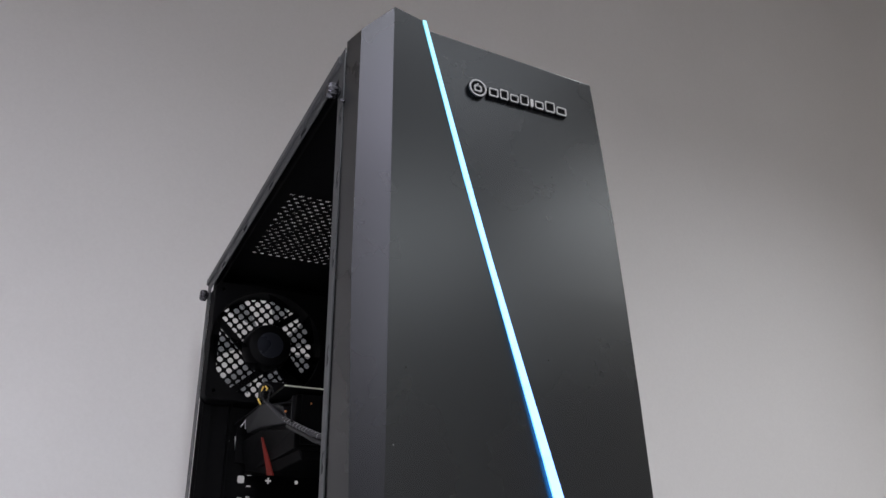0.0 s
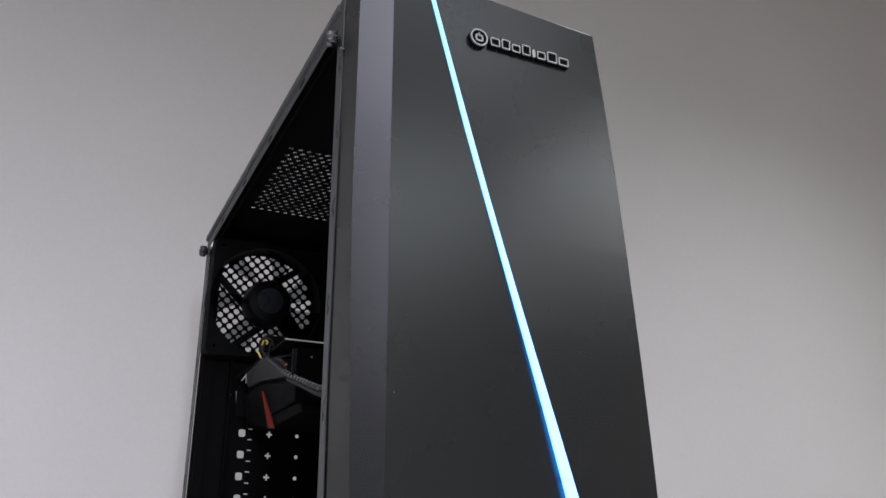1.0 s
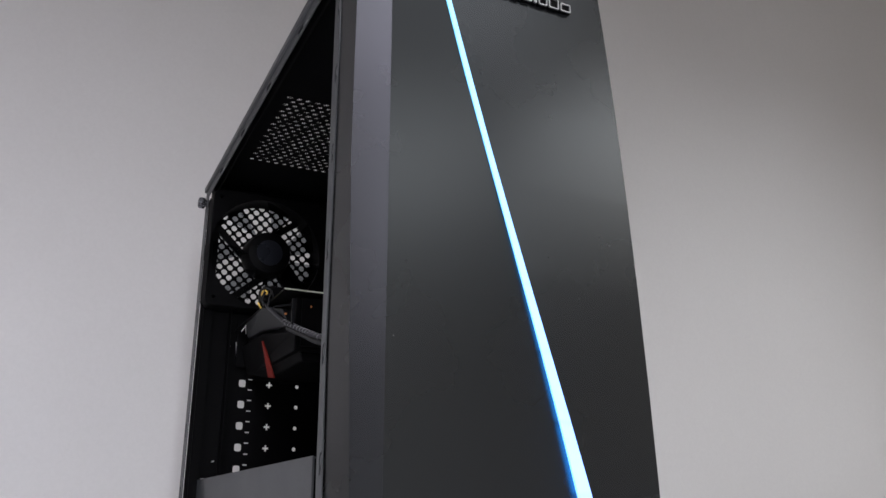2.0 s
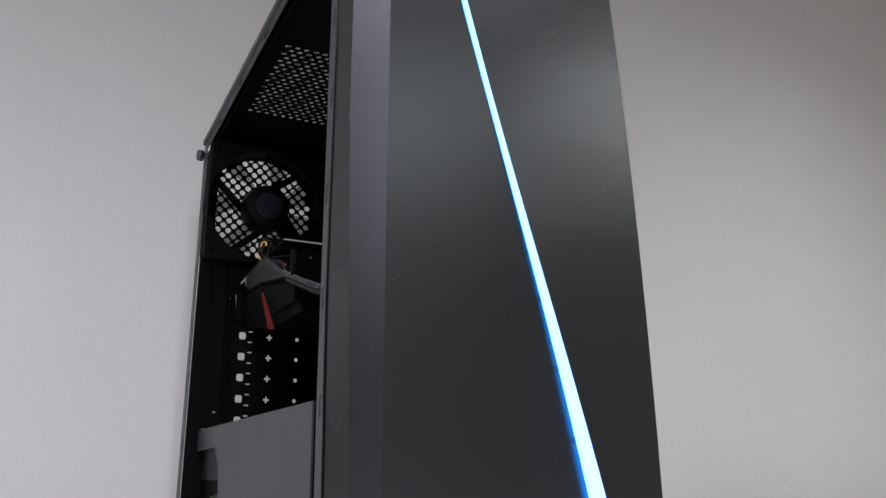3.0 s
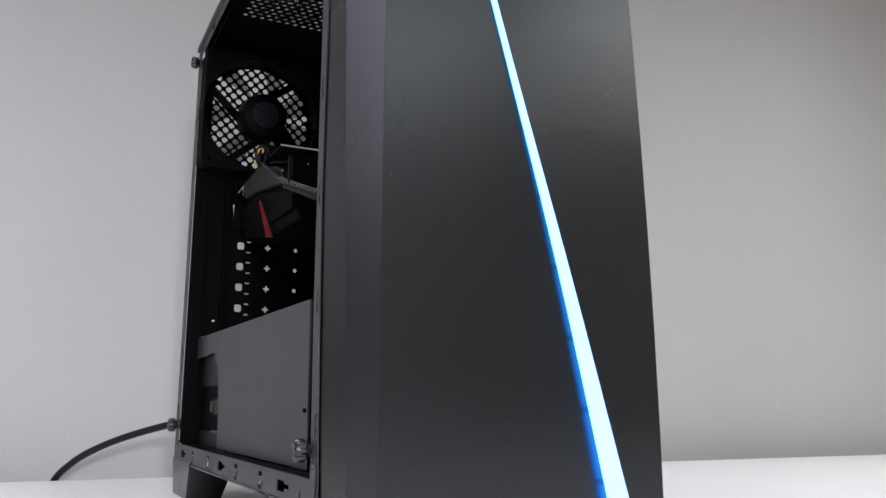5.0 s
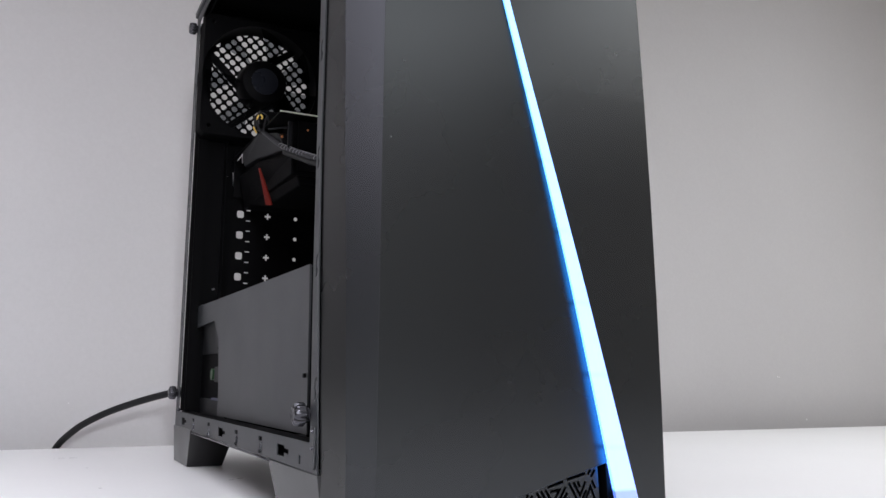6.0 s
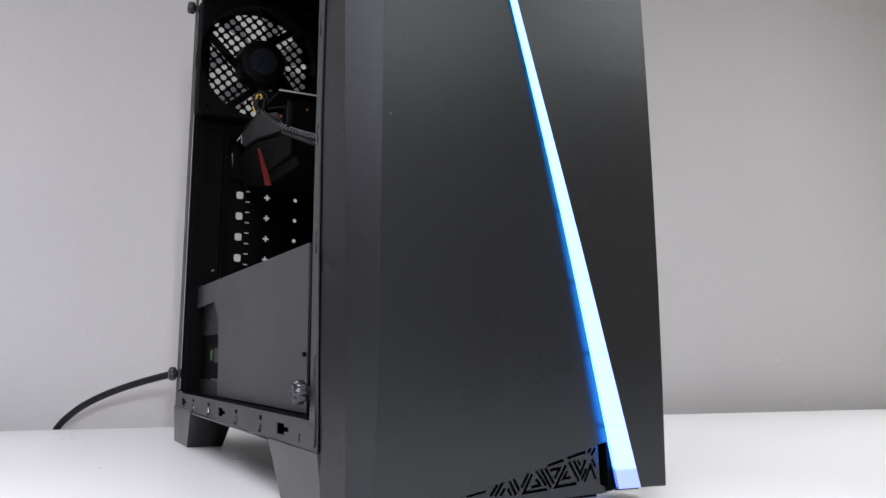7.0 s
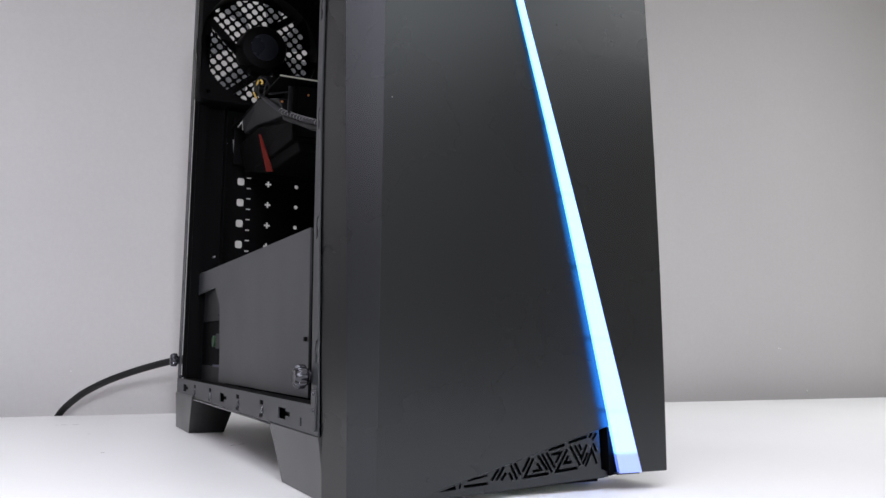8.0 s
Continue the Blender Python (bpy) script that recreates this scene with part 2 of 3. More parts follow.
def plus(u, v, a, b):
    return [(u + x, v + y) for x, y in ((-b, -a), (b, -a), (b, -b), (a, -b), (a, b), (b, b), (b, a), (-b, a), (-b, b), (-a, b), (-a, -b), (-b, -b))]


def smooth(ob, angle=35):
    for p in ob.data.polygons:
        p.use_smooth = True
    ob.data.set_sharp_from_angle(angle=radians(angle))
    return ob


# ---- the room ----
def slab(name, x0, x1, y0, y1, z0, z1, mat, label, category):
    return tagged(part(name, box(x0, x1, y0, y1, z0, z1), mat), label, category, kind="structure")


slab("wall_back", -1.9, 2.8, 0.66, 0.78, -0.78, 1.95, M_WALL, "light grey painted wall behind the desk", "wall")
slab("wall_left", -2.02, -1.90, -4.6, 0.78, -0.78, 1.95, M_ROOM, "plain grey painted side wall", "wall")
slab("wall_right", 2.8, 2.92, -4.6, 0.78, -0.78, 1.95, M_ROOM, "plain grey painted side wall", "wall")
slab("wall_front", -1.9, 2.8, -4.6, -4.48, -0.78, 1.95, M_ROOM, "plain grey painted wall across the room", "wall")
slab("floor", -2.02, 2.92, -4.6, 0.78, -0.86, -0.78, M_CARPET, "dark carpeted room floor", "floor")
slab("ceiling", -2.02, 2.92, -4.6, 0.78, 1.95, 2.03, M_ROOM, "plain pale ceiling", "ceiling")

desk = thing("desk", (0.4, 0.0, -0.78), "white laminate desk standing near a grey wall", "desk")
part("desktop", box(-1.2, 2.1, -0.75, 0.592, DESK - 0.028, DESK, 0.0015), M_DESK, desk)
for lx in (-1.1, 2.0):
    for ly in (-0.68, 0.50):
        part("leg", box(lx - 0.03, lx + 0.03, ly - 0.03, ly + 0.03, -0.78, DESK - 0.029, 0.002), M_EDGE, desk)

# ---- the computer ----
case = thing("computer_case", (0.098, 0.21, DESK), "black tower computer case, side panel off, lit strip across its front", "computer case")
XR, YB = 0.1752, 0.418          # right side and back of the steel body
Z0, Z1 = 0.026, 0.4242         # its underside and the front of its top
TOP_FALL = 0.040               # the roof falls a little to the back


def roof(y):
    return Z1 + 0.002 - TOP_FALL * (y - 0.05)


# outer front: a flat left half, a right half that leans back to the top, a lit bar between them
Y_LEFT = 0.0012


def y_right(z):
    return -0.003 + 0.020 * (max(0.0, z) / 0.446) ** 1.7


def bar_left(z):
    return 0.1543 - 0.2604 * z + 0.0015 * math.exp(-((z - 0.14) / 0.10) ** 2) + 0.0021 * math.sin(math.pi * min(1.0, z / 0.34))


def bar_right(z):
    return 0.1564 - 0.2604 * z + 0.0092 * (1 - z / 0.445) ** 1.5 + 0.0017 * math.exp(-((z - 0.13) / 0.10) ** 2)


ZT = 0.4464
slant = [0.4424 + (0.0290 - 0.4424) * k / 40 for k in range(41)]
front = [(0.0203, Y_LEFT, ZT)] + [(bar_left(z) - 0.0004, Y_LEFT, z) for z in slant] + [(0.0470, Y_LEFT, 0.0015), (0.0203, Y_LEFT, -0.0006)]
back = [(x, 0.020, z) for x, y, z in front]
part("front_panel", hull(front, back, 0.0001), M_PANEL, case, "satin black flat front half")
zs = [0.446 - 0.446 * k / 8 + 0.0055 * k / 8 for k in range(9)]
bm = bmesh.new()
rows = []
for z in zs:
    y = y_right(z)
    zz = z - (0.0010 if z > 0.44 else 0.0)
    zl = z + (0.0042 if z > 0.44 else 0.0)
    xe = 0.1815 - 0.0066 * (z / 0.446) ** 2.6
    rows.append([bm.verts.new(p) for p in ((bar_right(min(z, 0.4424)) + 0.0003, y, zl), (xe, y, zz), (xe + 0.001, 0.026, zz), (xe + 0.001, 0.031, zz), (bar_right(min(z, 0.4424)) + 0.0003, 0.031, zl))])
for a, b in zip(rows, rows[1:]):
    for k in range(5):
        bm.faces.new((a[k], a[(k + 1) % 5], b[(k + 1) % 5], b[k]))
bm.faces.new(rows[0])
bm.faces.new(rows[-1][::-1])
bmesh.ops.recalc_face_normals(bm, faces=bm.faces)
part("front_panel", bevelled(bm, 0.0007, angle=40), M_PANEL, case, "satin black front half leaning back to the top")
# chamfer and flank on the open side
bm, side = bmesh.new(), bmesh.new()
rows, sides = [], []
for z, fx, fy, ex, ey, ez in ((0.4310, 0.0033, 0.0112, 0.0, 0.0272, 0.0151), (0.345, 0.0030, 0.0114, 0.0, 0.0274, 0.0), (0.280, 0.0029, 0.0114, 0.0001, 0.0280, 0.0), (0.180, 0.0050, 0.0102, 0.0003, 0.0290, 0.0), (0.120, 0.0067, 0.0092, 0.0005, 0.0266, 0.0), (0.060, 0.0079, 0.0085, 0.0006, 0.0225, 0.0), (-0.0015, 0.0090, 0.0079, 0.0008, 0.0180, 0.0)):
    rows.append([bm.verts.new(p) for p in ((0.0205, 0.0013, z + ez), (fx, fy, z), (0.0203, 0.0200, z + 0.70 * ez))])
    sides.append([side.verts.new(p) for p in ((fx + 0.0002, fy + 0.0001, z - 0.0002), (ex, ey, z + 0.03 * ez), (0.0201, 0.031, z + 0.66 * ez), (0.0200, 0.0205, z + 0.66 * ez))])
for body, loops in ((bm, rows), (side, sides)):
    for p, q in zip(loops, loops[1:]):
        for k in range(len(p)):
            body.faces.new((p[k], p[(k + 1) % len(p)], q[(k + 1) % len(p)], q[k]))
    body.faces.new(loops[0])
    body.faces.new(loops[-1][::-1])
smooth(part("chamfer", bm, M_PANEL, case, "satin black chamfer beside the front"), 12)
smooth(part("flank", side, M_FLANK, case, "matt black flank of the front"), 12)
part("front_core", box(0.022, 0.170, 0.0205, 0.030, 0.030, 0.425), M_INNER, case)

# lit bar, tapering to the top and standing proud of the left half on an undercut lit flank
bm, edge = bmesh.new(), bmesh.new()
rings, side = [], []
for k in range(61):
    z = 0.4424 + (0.0058 - 0.4424) * k / 60
    xl, xr = bar_left(z), bar_right(z)
    yl = Y_LEFT - 0.0002
    yr = min(yl - 0.0006 - 0.0040 * max(0.0, 1 - z / 0.30), y_right(z) - 0.0006)
    xm = xl - 0.62 * (yl - yr)
    rings.append([bm.verts.new(p) for p in ((xm, yr, z), (xr, yr, z), (xr, 0.019, z), (xl + 0.0005, 0.019, z), (xl + 0.0005, yl, z))])
    side.append([edge.verts.new(p) for p in ((xl, yl, z), (xm - 0.0001, yr + 0.0001, z), (xm + 0.0002, yr + 0.0003, z), (xl + 0.0004, yl, z))])
for body, loops in ((bm, rings), (edge, side)):
    for a, c in zip(loops, loops[1:]):
        for k in range(len(a)):
            body.faces.new((a[k], a[(k + 1) % len(a)], c[(k + 1) % len(a)], c[k]))
    body.faces.new(loops[0])
    body.faces.new(loops[-1][::-1])
depth = edge.loops.layers.uv.new("depth")
across = {v: (0.0, 1.0, 1.0, 0.0)[k] for ring in side for k, v in enumerate(ring)}
for f in edge.faces:
    for corner in f.loops:
        corner[depth].uv = (across[corner.vert], 0.0)
bar = part("light_bar", bm, M_LED, case, "glowing cyan and blue diffuser bar")
part("bar_edge", edge, M_LED_EDGE, bar)

# thin plate added under the bar to keep its light off the desk
part("bar_light_stop", box(0.1502, 0.1640, -0.0020, 0.019, 0.0049, 0.0056), M_PANEL, case)

# vent under the left half: recessed plate with a cut pattern of chevrons, and the lip below it
def vent_top(x):
    return 0.0018 + 0.2745 * (x - 0.048)


holes, lines = [], []


def gap(p, l):
    (x0, z0), (x1, z1) = l
    dx, dz = x1 - x0, z1 - z0
    t = max(0.0, min(1.0, ((p[0] - x0) * dx + (p[1] - z0) * dz) / (dx * dx + dz * dz)))
    return math.hypot(p[0] - x0 - t * dx, p[1] - z0 - t * dz)


def stroke(x0, z0, x1, z1, w):
    """A straight slit, cut off where it would leave the vent or meet another slit."""
    dx, dz = x1 - x0, z1 - z0
    l = math.hypot(dx, dz)
    best, run = [], []
    for k in range(61):
        p = (x0 + dx * k / 60, z0 + dz * k / 60)
        free = 0.0007 + w / 2 < p[1] < vent_top(p[0]) - 0.0002 - w / 2 and 0.052 < p[0] < 0.1412 and all(gap(p, q) > w + 0.0001 for q in lines)
        run = run + [p] if free else []
        if len(run) > len(best):
            best = run
    if len(best) < 2 or math.hypot(best[-1][0] - best[0][0], best[-1][1] - best[0][1]) < 0.0016:
        return
    p, q = best[0], best[-1]
    lines.append((p, q))
    nx, nz = -dz / l * w / 2, dx / l * w / 2
    holes.append([(p[0] + nx, p[1] + nz), (q[0] + nx, q[1] + nz), (q[0] - nx, q[1] - nz), (p[0] - nx, p[1] - nz)])


part("vent_backing", hull([(0.046, 0.012, 0.0), (0.148, 0.012, 0.0), (0.148, 0.012, 0.0296), (0.046, 0.012, 0.0018)], [(0.046, 0.018, 0.0), (0.148, 0.018, 0.0), (0.148, 0.018, 0.0296), (0.046, 0.018, 0.0018)]), M_INNER, case)
holes.append([(0.0515, 0.0016), (0.0610, 0.0023), (0.0606, 0.0042)])
lines.append(((0.0515, 0.0018), (0.0608, 0.0033)))
stroke(0.0627, 0.0026, 0.0632, 0.0050, 0.0009)
stroke(0.0650, 0.0034, 0.0780, 0.0042, 0.0014)
stroke(0.0670, 0.0060, 0.0775, 0.0079, 0.0010)


def bend(points, w):
    """A bent slit of one width through the points, given in millimetres."""
    pts = [(0.001 * x, 0.001 * z) for x, z in points]
    normals = []
    for (x0, z0), (x1, z1) in zip(pts, pts[1:]):
        l = math.hypot(x1 - x0, z1 - z0)
        normals.append((-(z1 - z0) / l, (x1 - x0) / l))
        lines.append(((x0, z0), (x1, z1)))
    near, far = [], []
    for k, (x, z) in enumerate(pts):
        p, q = normals[max(0, k - 1)], normals[min(k, len(normals) - 1)]
        m = (p[0] + q[0], p[1] + q[1])
        scale = w / 2 / max(0.35, (m[0] * q[0] + m[1] * q[1]) / math.hypot(*m)) / math.hypot(*m)
        near.append((x + scale * m[0], z + scale * m[1]))
        far.append((x - scale * m[0], z - scale * m[1]))
    holes.append(near + far[::-1])


# the bent slits, then leaning bars between them, in millimetres
for points in (((103.2, 14.6), (98.2, 5.9), (112.0, 7.0)), ((105.3, 12.2), (107.7, 9.0), (102.6, 8.4)), ((113.5, 15.9), (119.2, 16.6), (116.2, 11.8)), ((123.0, 18.0), (116.6, 7.7), (129.3, 8.8)), ((123.8, 15.0), (121.5, 11.5), (125.8, 11.9)), ((127.6, 19.9), (131.7, 13.2), (134.9, 20.0)), ((134.0, 9.2), (138.0, 17.2), (141.0, 10.2))):
    bend(points, 0.0015)
for x0, z0, x1, z1 in ((79.8, 5.4, 84.2, 11.2), (82.4, 5.3, 87.2, 12.2), (85.2, 5.2, 87.8, 8.6), (87.9, 11.2, 91.4, 5.0), (90.3, 12.0, 94.0, 5.2), (92.7, 12.8, 95.9, 7.0), (95.6, 5.9, 101.0, 15.2), (79.1, 9.4, 81.0, 6.4), (105.7, 15.9, 111.3, 8.6), (108.2, 16.6, 114.0, 7.4), (110.8, 17.0, 116.0, 9.0)):
    stroke(0.001 * x0, 0.001 * z0, 0.001 * x1, 0.001 * z1, 0.0015)
for x0, z0, x1, z1 in ((124.8, 19.6, 130.8, 9.7), (131.6, 9.1, 137.6, 19.4), (130.2, 20.2, 131.6, 17.2), (138.8, 20.4, 141.0, 16.2), (110.0, 17.8, 121.6, 20.4), (123.8, 21.3, 135.0, 23.9), (135.8, 22.4, 138.2, 25.6), (138.4, 22.0, 140.9, 25.6)):
    stroke(0.001 * x0, 0.001 * z0, 0.001 * x1, 0.001 * z1, 0.0015)
vent = plate([(0.0210, -0.0022), (0.0623, -0.0010), (0.1482, 0.0034), (0.1476, 0.0062), (0.1438, 0.0074), (0.1424, vent_top(0.1424)), (0.0480, 0.0018), (0.0210, -0.0008)], holes, 0.0016, across_y(0.0040))
lip = [(0.0480, Y_LEFT + 0.0010, 0.0014), (0.0480, Y_LEFT - 0.0003, 0.0019), (0.0480, Y_LEFT + 0.0010, 0.0026)]
part("panel_edge", hull(lip, [(0.1440, y, z + 0.2745 * 0.0960) for x, y, z in lip]), M_PANEL, case, "fine bevelled edge of the front half")
part("vent_grille", vent, M_PANEL, case, "black grille cut in chevrons above a plain lip")
cheek = [(0.1462, 0.0014, 0.0286), (0.1474, 0.0014, 0.0286), (0.1528, 0.0014, 0.0050), (0.1478, 0.0014, 0.0040)]
# black strip behind the lip stands in for the shadow under the front
shade_strip = [(0.0500, 0.0062, 0.0010), (0.1480, 0.0062, 0.0050), (0.1480, 0.0066, 0.0024), (0.0500, 0.0066, -0.0024)]
part("underside_shade", hull(shade_strip, [(x, 0.030, z) for x, y, z in shade_strip]), M_INNER, case)
part("vent_cheek", hull(cheek, [(x, 0.016, z) for x, y, z in cheek], 0.0002), M_INNER, case)

# steel body: rails round the open side, with their slots
y_out = 0.4045
rail_slots = []
for yy, kind in ((0.376, "key"), (0.332, "clip"), (0.271, "clip"), (0.228, "key"), (0.183, "clip"), (0.123, "clip"), (0.079, "key"), (0.047, "dot")):
    if kind == "key":
        rail_slots += [[(yy + 0.009, 0.0304), (yy + 0.009, 0.0362), (yy - 0.005, 0.0362), (yy - 0.005, 0.0348), (yy - 0.013, 0.0348), (yy - 0.013, 0.0324), (yy - 0.005, 0.0324), (yy - 0.005, 0.0304)]]
    elif kind == "clip":
        rail_slots += [[(yy - 0.004, 0.0350), (yy + 0.004, 0.0350), (yy + 0.004, 0.0376), (yy - 0.004, 0.0376)], [(yy - 0.004, 0.0282), (yy + 0.004, 0.0282), (yy + 0.004, 0.0300), (yy - 0.0022, 0.0300), (yy - 0.0022, 0.0335), (yy - 0.004, 0.0335)]]
    else:
        rail_slots += [rect(yy - 0.0012, yy + 0.0012, 0.0295, 0.0335)]
rim_front = [(0.0272, roof(0.0315)), (0.0276, 0.320), (0.0290, 0.180), (0.0266, 0.124), (0.0225, 0.060), (0.0196, Z0 + 0.0011)]
frame_outline = [(YB, Z0 + 0.0021), (YB, roof(YB))] + rim_front
front_slots = []
for yy, z in ((0.0252, 0.0653), (0.0288, 0.1240), (0.0314, 0.1780), (0.0314, 0.2335), (0.0304, 0.2885), (0.0301, 0.3370), (0.0305, 0.3800)):
    hook = ((0.0008, -0.0058), (-0.0006, -0.0050), (-0.0009, -0.0020), (0.0001, 0.0006), (-0.0002, 0.0034), (-0.0012, 0.0050), (-0.0010, 0.0060), (0.0004, 0.0046), (0.0009, 0.0010), (0.0006, -0.0010))
    front_slots.append([(yy + 0.0008 + 1.8 * a, z + c) for a, c in hook])
opening = [(0.0310, 0.0405), (y_out, 0.0405), (y_out, roof(y_out) - 0.0165), (0.0370, roof(0.0372) - 0.0165), (0.0367, 0.320), (0.0357, 0.182), (0.0350, 0.125), (0.0323, 0.060)]
top_slots = []
for yy in (0.11, 0.19, 0.27, 0.35):
    zc = roof(yy) - 0.0122
    top_slots.append([(yy - 0.006, zc - 0.002), (yy + 0.006, zc - 0.0025), (yy + 0.006, zc + 0.0015), (yy - 0.006, zc + 0.002)])
back_slots = [rect(0.4105, 0.4140, z - 0.006, z + 0.006) for z in (0.0667, 0.120, 0.1738, 0.2266, 0.2789, 0.3322, 0.385)]
part("side_frame", plate(frame_outline, [opening] + front_slots + rail_slots + top_slots + back_slots, 0.0007, across_x(-0.0006)), M_CHASSIS, case, "black steel rim of the open side with slots")
part("rim_backing", plate([(0.0235, Z0 + 0.0022), (YB - 0.001, Z0 + 0.0032), (YB - 0.001, roof(YB) - 0.001), (0.0280, roof(0.034) - 0.001), (0.0280, 0.150)], [[(0.0385, 0.0395), (y_out - 0.0005, 0.0395), (y_out - 0.0005, roof(y_out) - 0.0165), (0.0400, roof(0.0400) - 0.0165), (0.0385, 0.125)]], 0.0012, across_x(0.0045)), M_INNER, case)
part("corner_tab", plate(round_rect(0.0252, 0.0385, 0.0062, 0.0190, 0.0016), [], 0.0010, across_x(-0.0016), 0.0002), M_CHASSIS, case)
for yy, z, wide in ((0.0247, 0.0460, 0.0013), (0.0242, 0.0384, 0.0013), (0.4024, 0.0417, 0.0015), (0.0262, 0.3880, 0.0012)):
    smooth(part("rivet", cylinder((0.0, yy, z), (-0.0030, yy, z), wide, 0.6 * wide, 16, 0.0004), M_SCREW, case, "small metal rivet"))
# spring tongues in the slots of the bottom rail, and the folded edges of the rim
for yy in (0.332, 0.271, 0.183, 0.123):
    part("tongue", hull([(-0.0006, yy - 0.0030, 0.0292), (-0.0019, yy - 0.0028, 0.0305), (-0.0019, yy - 0.0028, 0.0335), (-0.0006, yy - 0.0030, 0.0348)], [(-0.0006, yy - 0.0020, 0.0292), (-0.0012, yy - 0.0020, 0.0305), (-0.0012, yy - 0.0020, 0.0335), (-0.0006, yy - 0.0020, 0.0348)]), M_SCREW, case, "small bent metal tongue")
under = [(-0.0009, YB, Z0 + 0.0020), (0.0012, YB, Z0 + 0.0005), (0.0030, YB, Z0 + 0.0020)]
part("rim_fold", hull(under, [(x, 0.105, z - 0.0007) for x, y, z in under]), M_FLANK, case)
part("rim_fold", box(0.0006, 0.012, y_out + 0.0004, y_out + 0.0014, 0.041, roof(y_out) - 0.018), M_INNER, case)
part("rim_fold", box(0.0006, 0.016, 0.0358, 0.0370, 0.041, roof(0.06) - 0.018), M_INNER, case)
part("rim_fold", box(0.0006, 0.0112, 0.040, y_out, 0.0392, 0.0402), M_INNER, case)

# roof with its vent
vents = []
for j in range(21):
    yy = 0.219 + 0.0060 * j
    for i in range(18):
        xx = 0.0235 + 0.0076 * i + (0.0038 if j % 2 else 0)
        if xx < 0.168:
            vents.append(disc(xx, yy, 0.0027, 8))
slope = Matrix.Translation((0, 0.0315, roof(0.0315))) @ Matrix.Rotation(-math.atan(TOP_FALL), 4, "X") @ Matrix.Translation((0, -0.0315, 0))
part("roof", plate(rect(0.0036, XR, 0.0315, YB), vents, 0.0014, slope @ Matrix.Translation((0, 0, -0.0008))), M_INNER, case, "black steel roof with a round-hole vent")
bm = bmesh.new()
for x0, lean, wide, lift in [(-0.055 + 0.0019 * k, 0.070, 0.0007, 0.0) for k in range(122)] + [(0.014 + 0.0056 * k, -0.070, 0.0005, 0.0008) for k in range(42)]:
    a, c = sorted(((0.018 - x0) / lean, (0.172 - x0) / lean))
    a, c = max(0.0, a), min(1.0, c)
    if c - a > 0.05:
        ends = [(x0 + lean * t, 0.215 + 0.130 * t) for t in (a, c)]
        loop = [(x + w, y, roof(y) + 0.0020 + lift) for x, y in ends for w in (0.0, wide)]
        loop = [loop[0], loop[1], loop[3], loop[2]]
        hull(loop, [(x, y, z + 0.0006) for x, y, z in loop], bm=bm)
part("dust_filter", bm, M_PLASTIC, case, "fine black filter threads over the roof vent")
lip = [(0.0008, 0.0330, roof(0.0330) - 0.0090), (-0.0030, 0.0330, roof(0.0330) - 0.0080), (-0.0030, 0.0330, roof(0.0330) - 0.0030), (0.0008, 0.0330, roof(0.0330) - 0.0012)]
part("roof_lip", hull(lip, [(x, YB, z - TOP_FALL * (YB - 0.0330)) for x, y, z in lip], 0.0006), M_CHASSIS, case, "folded black lip along the roof")
part("roof_edge", tube([(0.0016, 0.032, roof(0.032) - 0.0022), (0.0016, 0.2, roof(0.2) - 0.0022), (0.0016, YB, roof(YB) - 0.0022)], 0.0026), M_CHASSIS, case)
# thin metal tube stands in for the highlight on the rail's lower fold
part("rail_glint", tube([(-0.0008, 0.1035, Z0 + 0.0002), (-0.0008, 0.22, Z0 + 0.0002), (-0.0008, 0.337, Z0 + 0.0002)], 0.0006, 8, 4), M_SCREW, case, "highlight of the folded lower edge, set as a metal line")
part("floor_plate", box(0.0038, XR, 0.0315, YB, Z0 + 0.0002, Z0 + 0.0014), M_CHASSIS, case)
part("far_side", box(XR - 0.0014, XR, 0.032, YB - 0.002, Z0 + 0.002, roof(YB) - 0.002), M_CHASSIS, case)
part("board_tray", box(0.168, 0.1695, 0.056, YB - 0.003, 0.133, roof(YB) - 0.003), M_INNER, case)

# back plate: fan vent, card slots
bh = []
FX, FZ = 0.0566, 0.3479
g = 0.0071
for i in range(-9, 10):
    for j in range(-9, 10):
        a = radians(43.5)
        u, v = g * (i * math.cos(a) - j * math.sin(a)), g * (i * math.sin(a) + j * math.cos(a))
        if math.hypot(FX + u - 0.0540, FZ + v - 0.3452) < 0.0500 and FX + u > 0.0085:
            bh.append(round_rect(FX + u, FZ + v, 0.0053, 0.0053, 0.0019, a, 2))
for k in range(5):
    z = 0.2189 - 0.0194 * k
    bh.append(round_rect(0.0458, z, 0.0064, 0.0068, 0.0018))
    bh.append(rect(0.0512, 0.0552, z + 0.0036, z + 0.0047))
    bh.append(rect(0.0512, 0.0552, z - 0.0062, z - 0.0051))
    bh.append(plus(0.0713, z, 0.0028, 0.0009))
    bh.append(disc(0.0982, z, 0.0019, 12))
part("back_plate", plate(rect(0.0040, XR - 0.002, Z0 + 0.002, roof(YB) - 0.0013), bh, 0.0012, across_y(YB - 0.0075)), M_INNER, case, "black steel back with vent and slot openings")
part("slot_rail", box(0.0285, 0.0296, 0.3985, 0.4095, 0.135, 0.285), M_INNER, case)
part("slot_screw", cylinder((0.030, 0.4030, 0.2515), (0.030, 0.4085, 0.2515), 0.0008), M_STEEL, case)
part("slot_screw", cylinder((0.0235, 0.4030, 0.1475), (0.0235, 0.4085, 0.1475), 0.0008), M_STEEL, case)

